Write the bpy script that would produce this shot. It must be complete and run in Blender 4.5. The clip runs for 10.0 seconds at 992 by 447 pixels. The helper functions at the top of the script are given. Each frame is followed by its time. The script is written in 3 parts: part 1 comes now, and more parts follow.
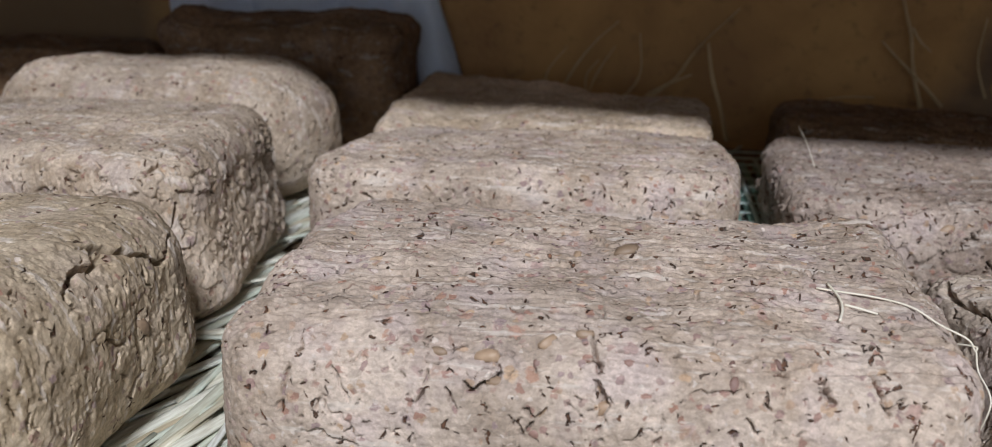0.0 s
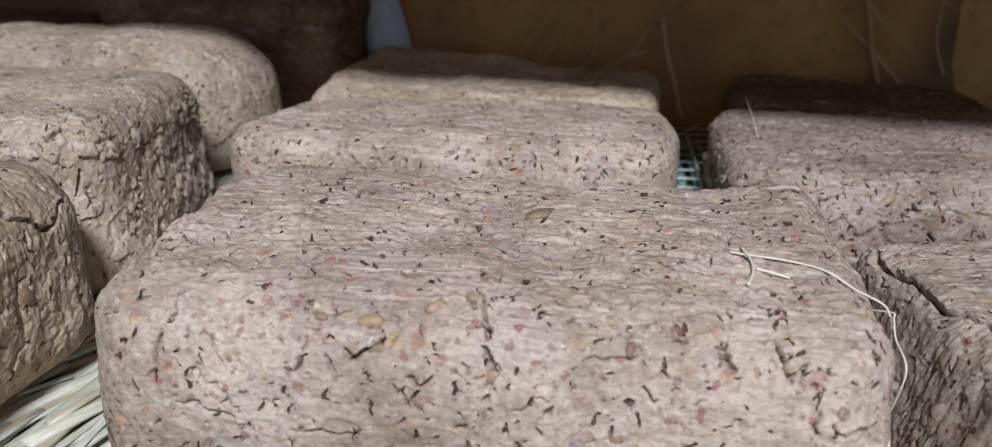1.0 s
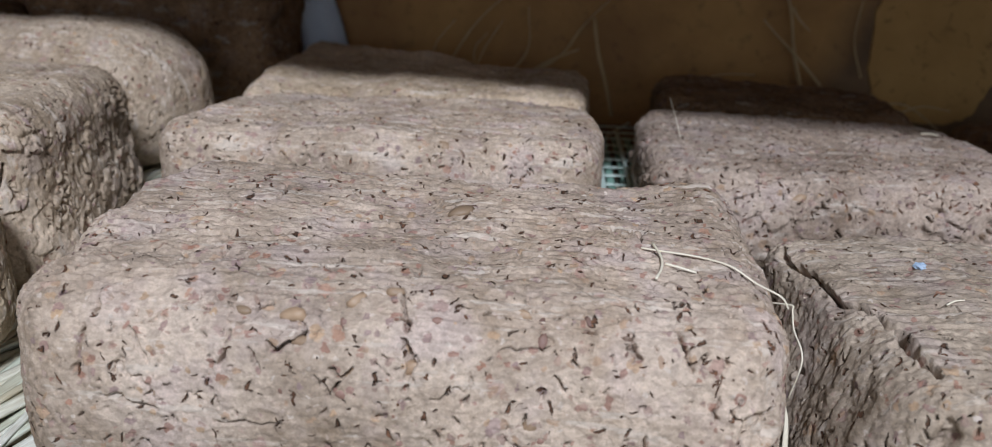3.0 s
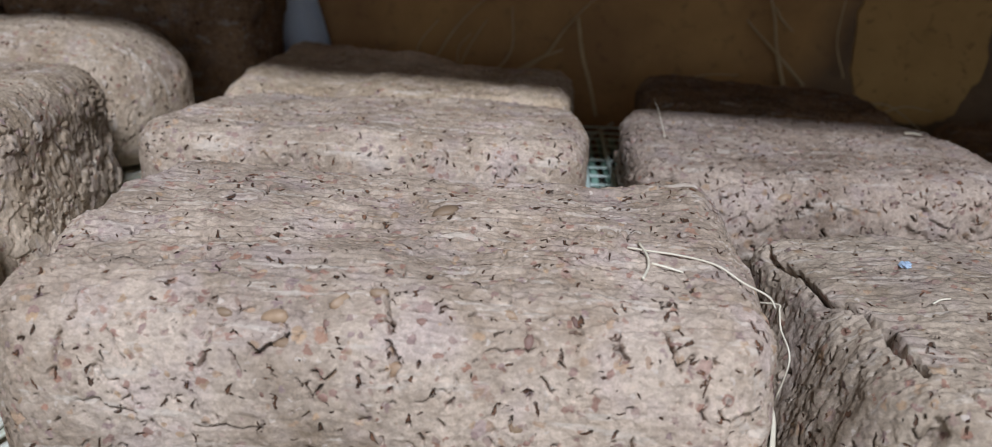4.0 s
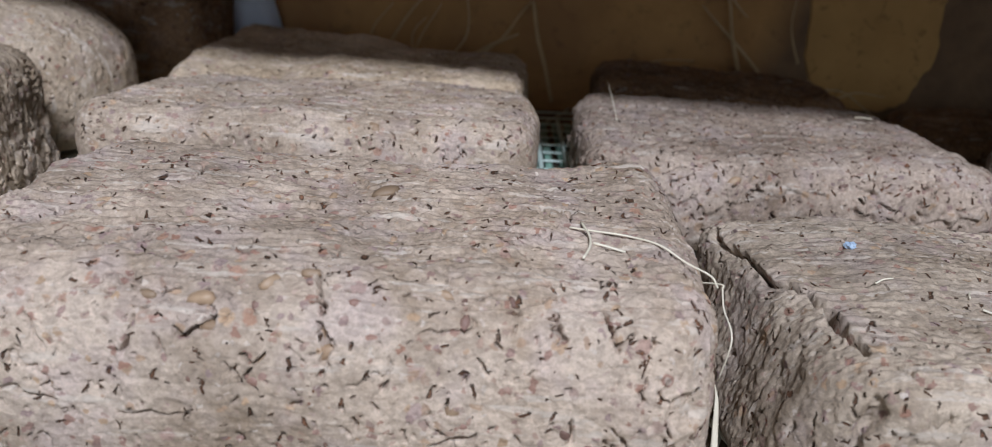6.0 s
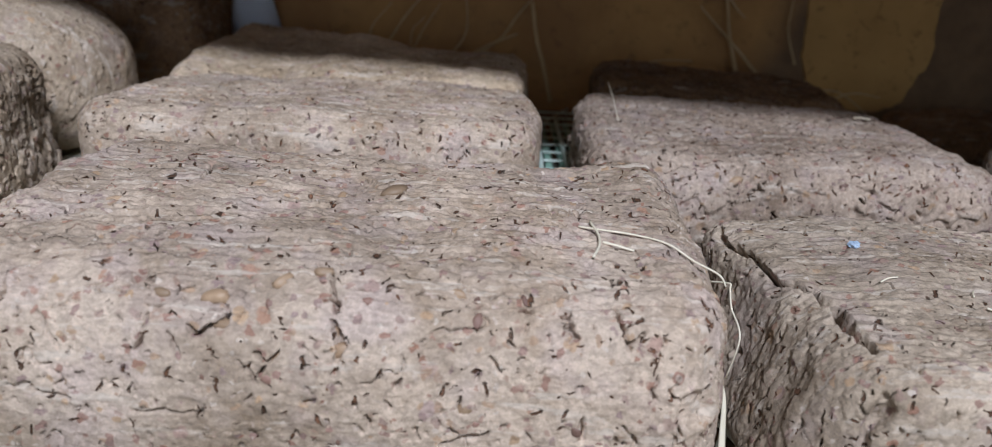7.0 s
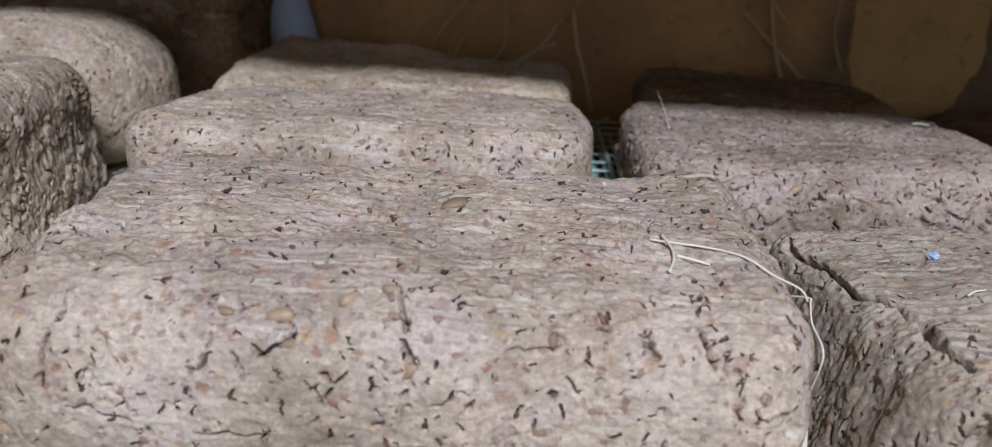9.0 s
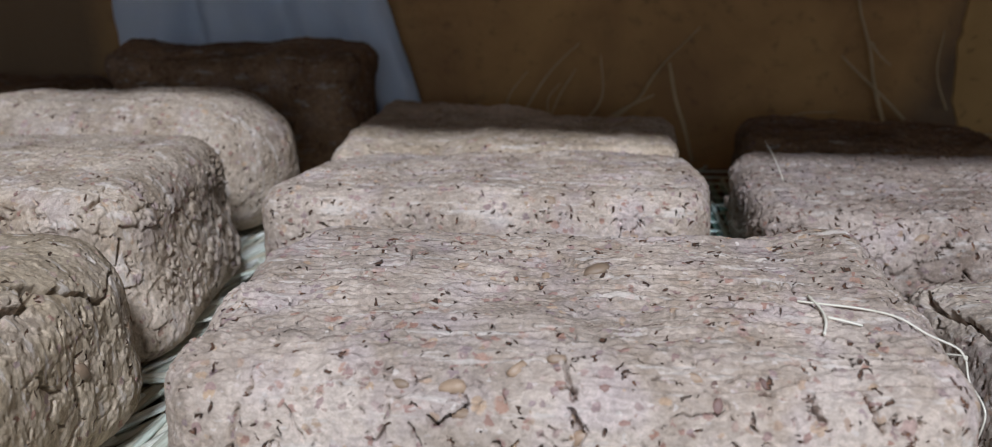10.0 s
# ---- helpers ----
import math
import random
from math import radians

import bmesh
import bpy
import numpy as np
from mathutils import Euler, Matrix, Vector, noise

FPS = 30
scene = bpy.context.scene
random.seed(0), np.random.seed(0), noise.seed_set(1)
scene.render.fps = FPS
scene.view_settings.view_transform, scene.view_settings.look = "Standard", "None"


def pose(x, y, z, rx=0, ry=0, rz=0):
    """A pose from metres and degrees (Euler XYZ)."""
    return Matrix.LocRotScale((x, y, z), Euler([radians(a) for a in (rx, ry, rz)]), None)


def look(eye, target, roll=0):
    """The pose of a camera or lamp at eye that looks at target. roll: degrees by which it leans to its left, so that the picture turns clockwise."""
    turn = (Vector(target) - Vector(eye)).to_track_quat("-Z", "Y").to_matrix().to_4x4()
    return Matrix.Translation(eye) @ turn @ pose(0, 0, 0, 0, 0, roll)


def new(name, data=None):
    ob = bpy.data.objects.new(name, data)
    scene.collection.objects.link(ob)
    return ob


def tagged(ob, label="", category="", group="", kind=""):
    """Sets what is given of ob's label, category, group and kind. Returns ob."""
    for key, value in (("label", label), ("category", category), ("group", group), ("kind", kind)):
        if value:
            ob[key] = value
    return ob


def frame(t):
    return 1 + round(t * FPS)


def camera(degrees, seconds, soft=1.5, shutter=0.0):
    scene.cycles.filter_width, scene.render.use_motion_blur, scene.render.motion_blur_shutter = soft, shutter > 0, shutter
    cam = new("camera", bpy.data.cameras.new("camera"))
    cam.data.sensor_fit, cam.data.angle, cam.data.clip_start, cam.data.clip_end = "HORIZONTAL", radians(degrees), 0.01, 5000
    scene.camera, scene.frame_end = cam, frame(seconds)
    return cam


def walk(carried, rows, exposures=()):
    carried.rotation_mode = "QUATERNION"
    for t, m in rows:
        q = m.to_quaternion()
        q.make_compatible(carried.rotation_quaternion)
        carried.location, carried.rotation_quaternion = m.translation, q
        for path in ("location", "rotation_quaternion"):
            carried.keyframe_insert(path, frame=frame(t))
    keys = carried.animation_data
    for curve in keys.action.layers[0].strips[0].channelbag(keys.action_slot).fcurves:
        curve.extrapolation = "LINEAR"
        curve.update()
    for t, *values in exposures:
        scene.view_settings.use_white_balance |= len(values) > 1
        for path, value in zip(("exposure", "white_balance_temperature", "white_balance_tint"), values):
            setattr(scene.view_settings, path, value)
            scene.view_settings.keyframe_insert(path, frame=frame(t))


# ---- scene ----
cam = camera(58.1, 10.0, soft=0.85)
METRES, EYE, TILT, LEAN, TURN = 0.136, 0.195, -19.0, 0.0, 9.0
ROWS = [
    (0.0, 0.0, 0.0, 0.0, -0.0, 0.0, 0.0),
    (0.5, 0.1001, 0.0699, -0.0271, -0.21, -0.35, -0.18),
    (1.0, 0.2083, 0.1238, -0.0679, -0.98, -0.69, -0.05),
    (1.5, 0.1952, 0.1462, -0.0676, -1.88, -1.16, -0.26),
    (2.0, 0.217, 0.0934, -0.0623, -2.93, -1.25, -0.4),
    (2.5, 0.255, 0.0421, -0.0611, -3.93, -1.15, -0.38),
    (4.0, 0.2535, 0.071, -0.0671, -5.76, -0.91, -0.16),
    (4.5, 0.2572, 0.0895, -0.0694, -6.2, -0.99, -0.09),
    (5.0, 0.267, 0.1073, -0.0781, -6.86, -1.22, -0.07),
    (5.5, 0.3289, 0.1127, -0.0934, -7.51, -1.49, -0.07),
    (7.0, 0.2752, 0.1054, -0.0948, -8.52, -1.54, -0.14),
    (7.5, 0.2592, 0.1015, -0.0934, -8.68, -1.39, -0.14),
    (8.0, 0.2443, 0.1647, -0.0991, -8.76, -1.22, -0.16),
    (8.5, 0.2158, 0.188, -0.0869, -8.67, -0.98, -0.07),
    (9.0, 0.1903, 0.1966, -0.0885, -6.9, -0.89, 0.31),
    (9.5, 0.017, 0.1246, -0.0207, -2.76, 0.35, 1.22),
    (10.0, 0.0136, 0.1292, -0.0275, -2.05, 2.07, 2.07),
]
cam.data.dof.use_dof, cam.data.dof.focus_distance, cam.data.dof.aperture_fstop = True, 0.325, 12.5
walk(cam, [(t, pose(0, 0, EYE, TILT, LEAN, TURN) @ pose(METRES * x, METRES * y, METRES * z, 90 + pitch, roll, yaw)) for t, x, y, z, yaw, pitch, roll in ROWS],
     exposures=[(0.0, -0.05, 6450, 10.0), (2.0, -0.09, 6400, 9.5), (4.5, -0.12, 6260, 9.2), (7.0, -0.11, 6260, 9.5), (8.5, -0.12, 6180, 9.2), (10.0, -0.06, 5960, 9.0)])

# ---- light: a ceiling lamp of the room behind the camera, cut off by the shelf above, and an added fill lamp in the wall behind ----
world = bpy.data.worlds.new("room_air")
scene.world = world
world.use_nodes = True
world.node_tree.nodes["Background"].inputs[0].default_value = (0.9, 0.95, 1.0, 1)
world.node_tree.nodes["Background"].inputs[1].default_value = 0.02
lamp = bpy.data.lights.new("ceiling_lamp", "AREA")
lamp.shape, lamp.size, lamp.size_y, lamp.energy, lamp.color = "RECTANGLE", 0.5, 0.06, 62.0, (0.94, 0.985, 1.09)
new("ceiling_lamp", lamp).matrix_world = look((0.28, -1.3, 1.75), (0.0, 0.4, 0.05))
# unseen fill lamp, added to brighten the wall and sheet under the shelf
fill_lamp = bpy.data.lights.new("fill_light", "AREA")
fill_lamp.shape, fill_lamp.size, fill_lamp.size_y, fill_lamp.energy, fill_lamp.color = "RECTANGLE", 0.9, 0.6, 4.6, (0.86, 0.96, 1.14)
new("fill_light", fill_lamp).matrix_world = look((0.1, -1.69, 0.45), (0.1, 0.8, 0.35))


# ---- numpy noise ----
def hash3(ix, iy, iz, seed):
    h = (ix * 374761393 + iy * 668265263 + iz * 2147483647 + seed * 1274126177) & 0xFFFFFFFF
    h = ((h ^ (h >> 13)) * 1274126177) & 0xFFFFFFFF
    h = ((h ^ (h >> 16)) * 2246822519) & 0xFFFFFFFF
    return (h ^ (h >> 15)) / 4294967295.0


def vnoise(p, seed):
    """Smooth noise, -1 to 1."""
    i = np.floor(p).astype(np.int64)
    f = p - i
    f = f * f * f * (f * (f * 6 - 15) + 10)
    out = np.zeros(len(p))
    for dx in (0, 1):
        wx = f[:, 0] if dx else 1 - f[:, 0]
        for dy in (0, 1):
            wy = f[:, 1] if dy else 1 - f[:, 1]
            for dz in (0, 1):
                wz = f[:, 2] if dz else 1 - f[:, 2]
                out += wx * wy * wz * hash3(i[:, 0] + dx, i[:, 1] + dy, i[:, 2] + dz, seed)
    return out * 2 - 1


def fbm(p, seed, octaves=3):
    out, a = np.zeros(len(p)), 1.0
    for k in range(octaves):
        out += a * vnoise(p * 2 ** k + 17.3 * k, seed + k)
        a *= 0.5
    return out


def cells(p, seed):
    """Distance to the nearest cell point, the gap to the next one, and the cell's own random number."""
    i = np.floor(p).astype(np.int64)
    d1, d2, own = np.full(len(p), 9.0), np.full(len(p), 9.0), np.zeros(len(p))
    for dx in (-1, 0, 1):
        for dy in (-1, 0, 1):
            for dz in (-1, 0, 1):
                c = i + np.array((dx, dy, dz))
                a = [hash3(c[:, 0], c[:, 1], c[:, 2], seed + k) for k in range(3)]
                d = np.sqrt(sum((c[:, k] + a[k] - p[:, k]) ** 2 for k in range(3)))
                near = d < d1
                d2 = np.where(near, d1, np.minimum(d2, d))
                own = np.where(near, hash3(c[:, 0], c[:, 1], c[:, 2], seed + 7), own)
                d1 = np.where(near, d, d1)
    return d1, d2 - d1, own


def slits(p, n, seed, share, along, across, bias):
    """Short clefts in the surface, one in some of the cells, each with its own direction: 1 in the middle of a cleft, 0 outside."""
    i = np.floor(p).astype(np.int64)
    out = np.zeros(len(p))
    for dx in (-1, 0, 1):
        for dy in (-1, 0, 1):
            for dz in (-1, 0, 1):
                c = i + np.array((dx, dy, dz))
                on = np.where(hash3(c[:, 0], c[:, 1], c[:, 2], seed) < share)[0]
                if not len(on):
                    continue
                c = c[on]
                a = [hash3(c[:, 0], c[:, 1], c[:, 2], seed + 1 + k) for k in range(7)]
                v = np.stack([p[on, k] - c[:, k] - a[k] for k in range(3)], 1)
                t = np.stack([(a[3 + k] - 0.5) * bias[on, k] for k in range(3)], 1)
                m = n[on]
                t -= (t * m).sum(1, keepdims=True) * m
                t /= np.linalg.norm(t, axis=1, keepdims=True) + 1e-9
                deep = np.abs((v * m).sum(1))
                v = v - (v * m).sum(1, keepdims=True) * m
                u = (v * t).sum(1)
                w = np.sqrt(np.maximum((v * v).sum(1) - u * u, 0))
                size = 0.45 + 0.75 * a[6]
                m = (1 - smooth(0.40, 0.5, deep)) * (1 - smooth(0.5, 1.0, w / (across * size * (1 - 0.5 * np.clip(np.abs(u) / (along * size), 0, 1))))) * (1 - smooth(0.5, 1.0, np.abs(u) / (along * size)))
                out[on] = np.maximum(out[on], m)
    return out


def smooth(a, b, x):
    t = np.clip((x - a) / (b - a), 0, 1)
    return t * t * (3 - 2 * t)


# ---- materials ----
def material(name, rough=0.8):
    m = bpy.data.materials.new(name)
    m.use_nodes = True
    b = m.node_tree.nodes["Principled BSDF"]
    b.inputs["Roughness"].default_value = rough
    return m, m.node_tree, b


def add(nt, kind, **values):
    n = nt.nodes.new(kind)
    for k, v in values.items():
        n.inputs[k].default_value = v
    return n


def coords(nt, scale=(1, 1, 1)):
    tc, mp = nt.nodes.new("ShaderNodeTexCoord"), nt.nodes.new("ShaderNodeMapping")
    mp.inputs["Scale"].default_value = scale
    nt.links.new(tc.outputs["Object"], mp.inputs["Vector"])
    return mp.outputs["Vector"]


def ramp(nt, fac, stops):
    r = nt.nodes.new("ShaderNodeValToRGB")
    e = r.color_ramp.elements
    while len(e) < len(stops):
        e.new(0.5)
    for el, (pos, c) in zip(e, stops):
        el.position = pos
        el.color = (*c, 1) if len(c) == 3 else c
    nt.links.new(fac, r.inputs["Fac"])
    return r.outputs["Color"]


def grey(v):
    return (v, v, v)


def mix(nt, fac, a, b, blend="MIX"):
    m = nt.nodes.new("ShaderNodeMix")
    m.data_type, m.blend_type = "RGBA", blend
    for sock, v in ((m.inputs["Factor"], fac), (m.inputs["A"], a), (m.inputs["B"], b)):
        if isinstance(v, (int, float)):
            sock.default_value = v
        elif isinstance(v, tuple):
            sock.default_value = (*v, 1)
        else:
            nt.links.new(v, sock)
    return m.outputs["Result"]


def noise_tex(nt, vec, scale, detail=4.0, rough=0.6, distort=0.0):
    n = add(nt, "ShaderNodeTexNoise", Scale=scale, Detail=detail, Roughness=rough, Distortion=distort)
    nt.links.new(vec, n.inputs["Vector"])
    return n.outputs["Fac"]


def voronoi(nt, vec, scale, feature="F1"):
    n = add(nt, "ShaderNodeTexVoronoi", Scale=scale)
    n.feature = feature
    nt.links.new(vec, n.inputs["Vector"])
    return n


def bump(nt, bsdf, heights):
    last = None
    for h, strength, dist in heights:
        b = add(nt, "ShaderNodeBump", Strength=strength, Distance=dist)
        nt.links.new(h, b.inputs["Height"])
        if last:
            nt.links.new(last, b.inputs["Normal"])
        last = b.outputs["Normal"]
    nt.links.new(last, bsdf.inputs["Normal"])


def math_node(nt, op, a, b):
    n = nt.nodes.new("ShaderNodeMath")
    n.operation = op
    for sock, v in zip(n.inputs, (a, b)):
        if isinstance(v, (int, float)):
            sock.default_value = v
        else:
            nt.links.new(v, sock)
    return n.outputs[0]


def paste(name, dark, light, chip=0.5, grain=(1, 1, 1), open_share=1.0):
    """Dried, pressed bean mash: mottled paste, husk flakes of several colours, pale smears, small clefts with painted
    shade.
    """
    m, nt, b = material(name, 0.88)
    b.inputs["Specular IOR Level"].default_value = 0.18
    v = coords(nt)
    own = light[0] / 0.475

    def tint(r, g, bl):
        return (r * own, g * own, bl * own)

    n0 = noise_tex(nt, v, 22, 5, 0.6)
    n1 = noise_tex(nt, v, 140, 6, 0.65, 0.6)
    col = ramp(nt, n0, [(0.38, tuple(c * k for c, k in zip(dark, (0.90, 0.86, 0.82)))), (0.62, light)])
    col = mix(nt, ramp(nt, n1, [(0.38, grey(0.0)), (0.72, grey(0.75))]), col, tuple(min(1, c * 1.26) for c in light))
    lilac = noise_tex(nt, v, 48, 3, 0.5)
    col = mix(nt, ramp(nt, lilac, [(0.52, grey(0)), (0.68, grey(0.55 * min(1, chip)))]), col, tint(0.42, 0.335, 0.315))
    cloud = noise_tex(nt, v, 13, 3, 0.5)
    col = mix(nt, 1.0, col, ramp(nt, cloud, [(0.36, grey(0.80)), (0.62, grey(1.10))]), "MULTIPLY")
    # warped coordinates, so that flakes have uneven outlines
    warp = add(nt, "ShaderNodeTexNoise", Scale=260.0, Detail=3.0)
    nt.links.new(v, warp.inputs["Vector"])
    wv = nt.nodes.new("ShaderNodeVectorMath")
    wv.operation = "MULTIPLY_ADD"
    wv.inputs[1].default_value = (0.0045, 0.0045, 0.0045)
    nt.links.new(warp.outputs["Color"], wv.inputs[0])
    gv = coords(nt, grain)
    nt.links.new(gv, wv.inputs[2])
    wv = wv.outputs["Vector"]
    slight = nt.nodes.new("ShaderNodeVectorMath")
    slight.operation = "MULTIPLY_ADD"
    slight.inputs[1].default_value = (0.0050, 0.0050, 0.0050)
    nt.links.new(warp.outputs["Color"], slight.inputs[0])
    nt.links.new(v, slight.inputs[2])
    wide = nt.nodes.new("ShaderNodeVectorMath")
    wide.operation = "MULTIPLY_ADD"
    wide.inputs[1].default_value = (0.0030, 0.0030, 0.0030)
    nt.links.new(warp.outputs["Color"], wide.inputs[0])
    nt.links.new(v, wide.inputs[2])
    for scale, share, palette in ((175, 0.10 * chip, (tint(0.38, 0.21, 0.14), tint(0.38, 0.28, 0.26), tint(0.46, 0.31, 0.19))),
                                  (270, 0.24 * chip, (tint(0.31, 0.15, 0.10), tint(0.28, 0.20, 0.195), tint(0.43, 0.285, 0.17))),
                                  (480, 0.10 * chip, (tint(0.28, 0.14, 0.10), tint(0.60, 0.52, 0.45), tint(0.34, 0.25, 0.20)))):
        vo = voronoi(nt, slight.outputs["Vector"], scale)
        sep = nt.nodes.new("ShaderNodeSeparateColor")
        nt.links.new(vo.outputs["Color"], sep.inputs[0])
        chosen = ramp(nt, sep.outputs[0], [(share, grey(1)), (share + 0.012, grey(0))])
        inside = ramp(nt, vo.outputs["Distance"], [(0.36, grey(1)), (0.45, grey(0))])
        tone = ramp(nt, sep.outputs[1], [(0.0, palette[0]), (0.5, palette[1]), (1.0, palette[2])])
        f = mix(nt, 1.0, chosen, inside, "MULTIPLY")
        col = mix(nt, mix(nt, 1.0, f, grey(0.80), "MULTIPLY"), col, tone)
    # fine mottling
    fine = noise_tex(nt, v, 420, 5, 0.7)
    col = mix(nt, 1.0, col, ramp(nt, fine, [(0.3, grey(0.80)), (0.7, grey(1.15))]), "MULTIPLY")
    speck = noise_tex(nt, v, 950, 4, 0.75)
    col = mix(nt, 1.0, col, ramp(nt, speck, [(0.30, grey(0.86)), (0.5, grey(1.0)), (0.72, grey(1.12))]), "MULTIPLY")
    # pale smears
    s = noise_tex(nt, coords(nt, (grain[0] * 0.3, grain[1] * 1.2, grain[2])), 160, 4, 0.6)
    col = mix(nt, ramp(nt, s, [(0.575, grey(0)), (0.65, grey(0.62))]), col, tint(0.575, 0.50, 0.43))
    # open clefts, their inner shade painted dark, some rusty with husk: short torn lines along the seams of the mash,
    # and slim slits
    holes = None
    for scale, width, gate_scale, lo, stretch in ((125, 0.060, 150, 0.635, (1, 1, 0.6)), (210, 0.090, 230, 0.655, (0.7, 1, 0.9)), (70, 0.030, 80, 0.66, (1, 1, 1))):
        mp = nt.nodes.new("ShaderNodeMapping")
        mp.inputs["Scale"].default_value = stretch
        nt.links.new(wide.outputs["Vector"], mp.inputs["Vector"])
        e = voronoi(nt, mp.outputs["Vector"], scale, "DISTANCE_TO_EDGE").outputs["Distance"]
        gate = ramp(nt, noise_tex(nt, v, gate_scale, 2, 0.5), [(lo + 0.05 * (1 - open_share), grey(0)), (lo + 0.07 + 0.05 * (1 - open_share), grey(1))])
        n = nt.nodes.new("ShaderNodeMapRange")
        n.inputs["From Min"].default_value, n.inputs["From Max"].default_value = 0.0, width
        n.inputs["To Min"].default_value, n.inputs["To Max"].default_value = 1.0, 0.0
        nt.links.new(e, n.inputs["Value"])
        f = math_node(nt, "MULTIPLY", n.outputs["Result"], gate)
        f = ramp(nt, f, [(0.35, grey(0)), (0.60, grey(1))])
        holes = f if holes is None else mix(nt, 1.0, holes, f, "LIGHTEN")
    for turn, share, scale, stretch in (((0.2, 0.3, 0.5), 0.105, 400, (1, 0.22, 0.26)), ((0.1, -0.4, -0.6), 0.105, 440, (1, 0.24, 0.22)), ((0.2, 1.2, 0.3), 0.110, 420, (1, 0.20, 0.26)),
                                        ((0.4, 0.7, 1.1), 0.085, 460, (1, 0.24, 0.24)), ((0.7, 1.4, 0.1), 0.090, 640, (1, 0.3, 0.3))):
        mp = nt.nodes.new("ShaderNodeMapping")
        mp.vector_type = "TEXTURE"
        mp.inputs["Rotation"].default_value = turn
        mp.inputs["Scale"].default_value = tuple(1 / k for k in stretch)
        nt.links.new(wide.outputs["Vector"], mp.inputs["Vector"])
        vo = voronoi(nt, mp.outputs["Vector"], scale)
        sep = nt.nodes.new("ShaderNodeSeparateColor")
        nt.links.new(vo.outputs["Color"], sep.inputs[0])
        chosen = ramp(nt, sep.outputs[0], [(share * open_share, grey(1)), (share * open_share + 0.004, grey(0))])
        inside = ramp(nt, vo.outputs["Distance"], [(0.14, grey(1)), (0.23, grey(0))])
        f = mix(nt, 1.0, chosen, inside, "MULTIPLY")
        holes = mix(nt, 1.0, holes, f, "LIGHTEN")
    # dark browns paint the shade inside the clefts, the rust tone is husk
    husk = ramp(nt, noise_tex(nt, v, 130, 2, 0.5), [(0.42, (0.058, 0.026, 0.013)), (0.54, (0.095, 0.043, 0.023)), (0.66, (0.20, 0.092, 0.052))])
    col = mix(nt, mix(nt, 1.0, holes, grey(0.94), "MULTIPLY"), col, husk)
    inv = math_node(nt, "SUBTRACT", 1.0, holes)
    # crumbs: small facets at uneven heights
    facets = []
    for scale in (330, 720):
        sep = nt.nodes.new("ShaderNodeSeparateColor")
        nt.links.new(voronoi(nt, wv, scale).outputs["Color"], sep.inputs[0])
        facets.append(sep.outputs[0])
    col = mix(nt, 1.0, col, ramp(nt, facets[1], [(0.0, grey(0.86)), (1.0, grey(1.12))]), "MULTIPLY")
    nt.links.new(col, b.inputs["Base Color"])
    bump(nt, b, [(n1, 0.30, 0.0012), (fine, 0.55, 0.0009), (facets[0], 0.22, 0.0005), (facets[1], 0.35, 0.0004), (noise_tex(nt, coords(nt, grain), 1300, 5, 0.75), 0.45, 0.0005), (inv, 1.0, 0.0018)])
    return m


PINK = paste("pink_tan_bean_paste", (0.335, 0.262, 0.196), (0.475, 0.384, 0.312), 1.1, (0.5, 1.4, 1.2))
OCHRE = paste("ochre_tan_bean_paste", (0.35, 0.272, 0.178), (0.53, 0.424, 0.305), 0.35, (1.3, 1.3, 0.4), 0.6)
TAN = paste("yellow_tan_bean_paste", (0.35, 0.272, 0.192), (0.52, 0.418, 0.322), 0.7, (1.3, 1.3, 0.4), 0.6)
# browner paste for the shadowed blocks, part of their shade is in this colour
SHADED_BROWN = paste("shaded_brown_bean_paste", (0.145, 0.084, 0.047), (0.245, 0.148, 0.083), 0.4)
MAUVE = paste("mauve_tan_bean_paste", (0.28, 0.213, 0.166), (0.43, 0.343, 0.280), 1.0, (1, 1, 1), 1.6)
PALE = paste("pale_pink_bean_paste", (0.39, 0.305, 0.228), (0.54, 0.437, 0.350), 1.0, (0.5, 1.4, 1.2))
STRAWY = paste("pale_ochre_bean_paste", (0.41, 0.315, 0.215), (0.60, 0.475, 0.35), 0.5, (1, 1, 1), 0.5)
GREYISH = paste("greyish_tan_bean_paste", (0.285, 0.225, 0.168), (0.43, 0.350, 0.275), 0.8, (0.5, 1.4, 1.2))


def plain(name, a, b_col, scale, rough=0.7, stretch=(1, 1, 1), relief=0.4, dist=0.001, per_object=0.0):
    m, nt, b = material(name, rough)
    v = coords(nt, stretch)
    n = noise_tex(nt, v, scale, 6, 0.6, 0.3)
    col = ramp(nt, n, [(0.3, a), (0.7, b_col)])
    if per_object:
        o = nt.nodes.new("ShaderNodeObjectInfo")
        hue = ramp(nt, o.outputs["Random"], [(0.0, grey(1 - per_object)), (1.0, grey(1.0))])
        col = mix(nt, 1.0, col, hue, "MULTIPLY")
    nt.links.new(col, b.inputs["Base Color"])
    bump(nt, b, [(n, relief, dist), (noise_tex(nt, v, scale * 5, 3), relief * 0.5, dist * 0.4)])
    return m


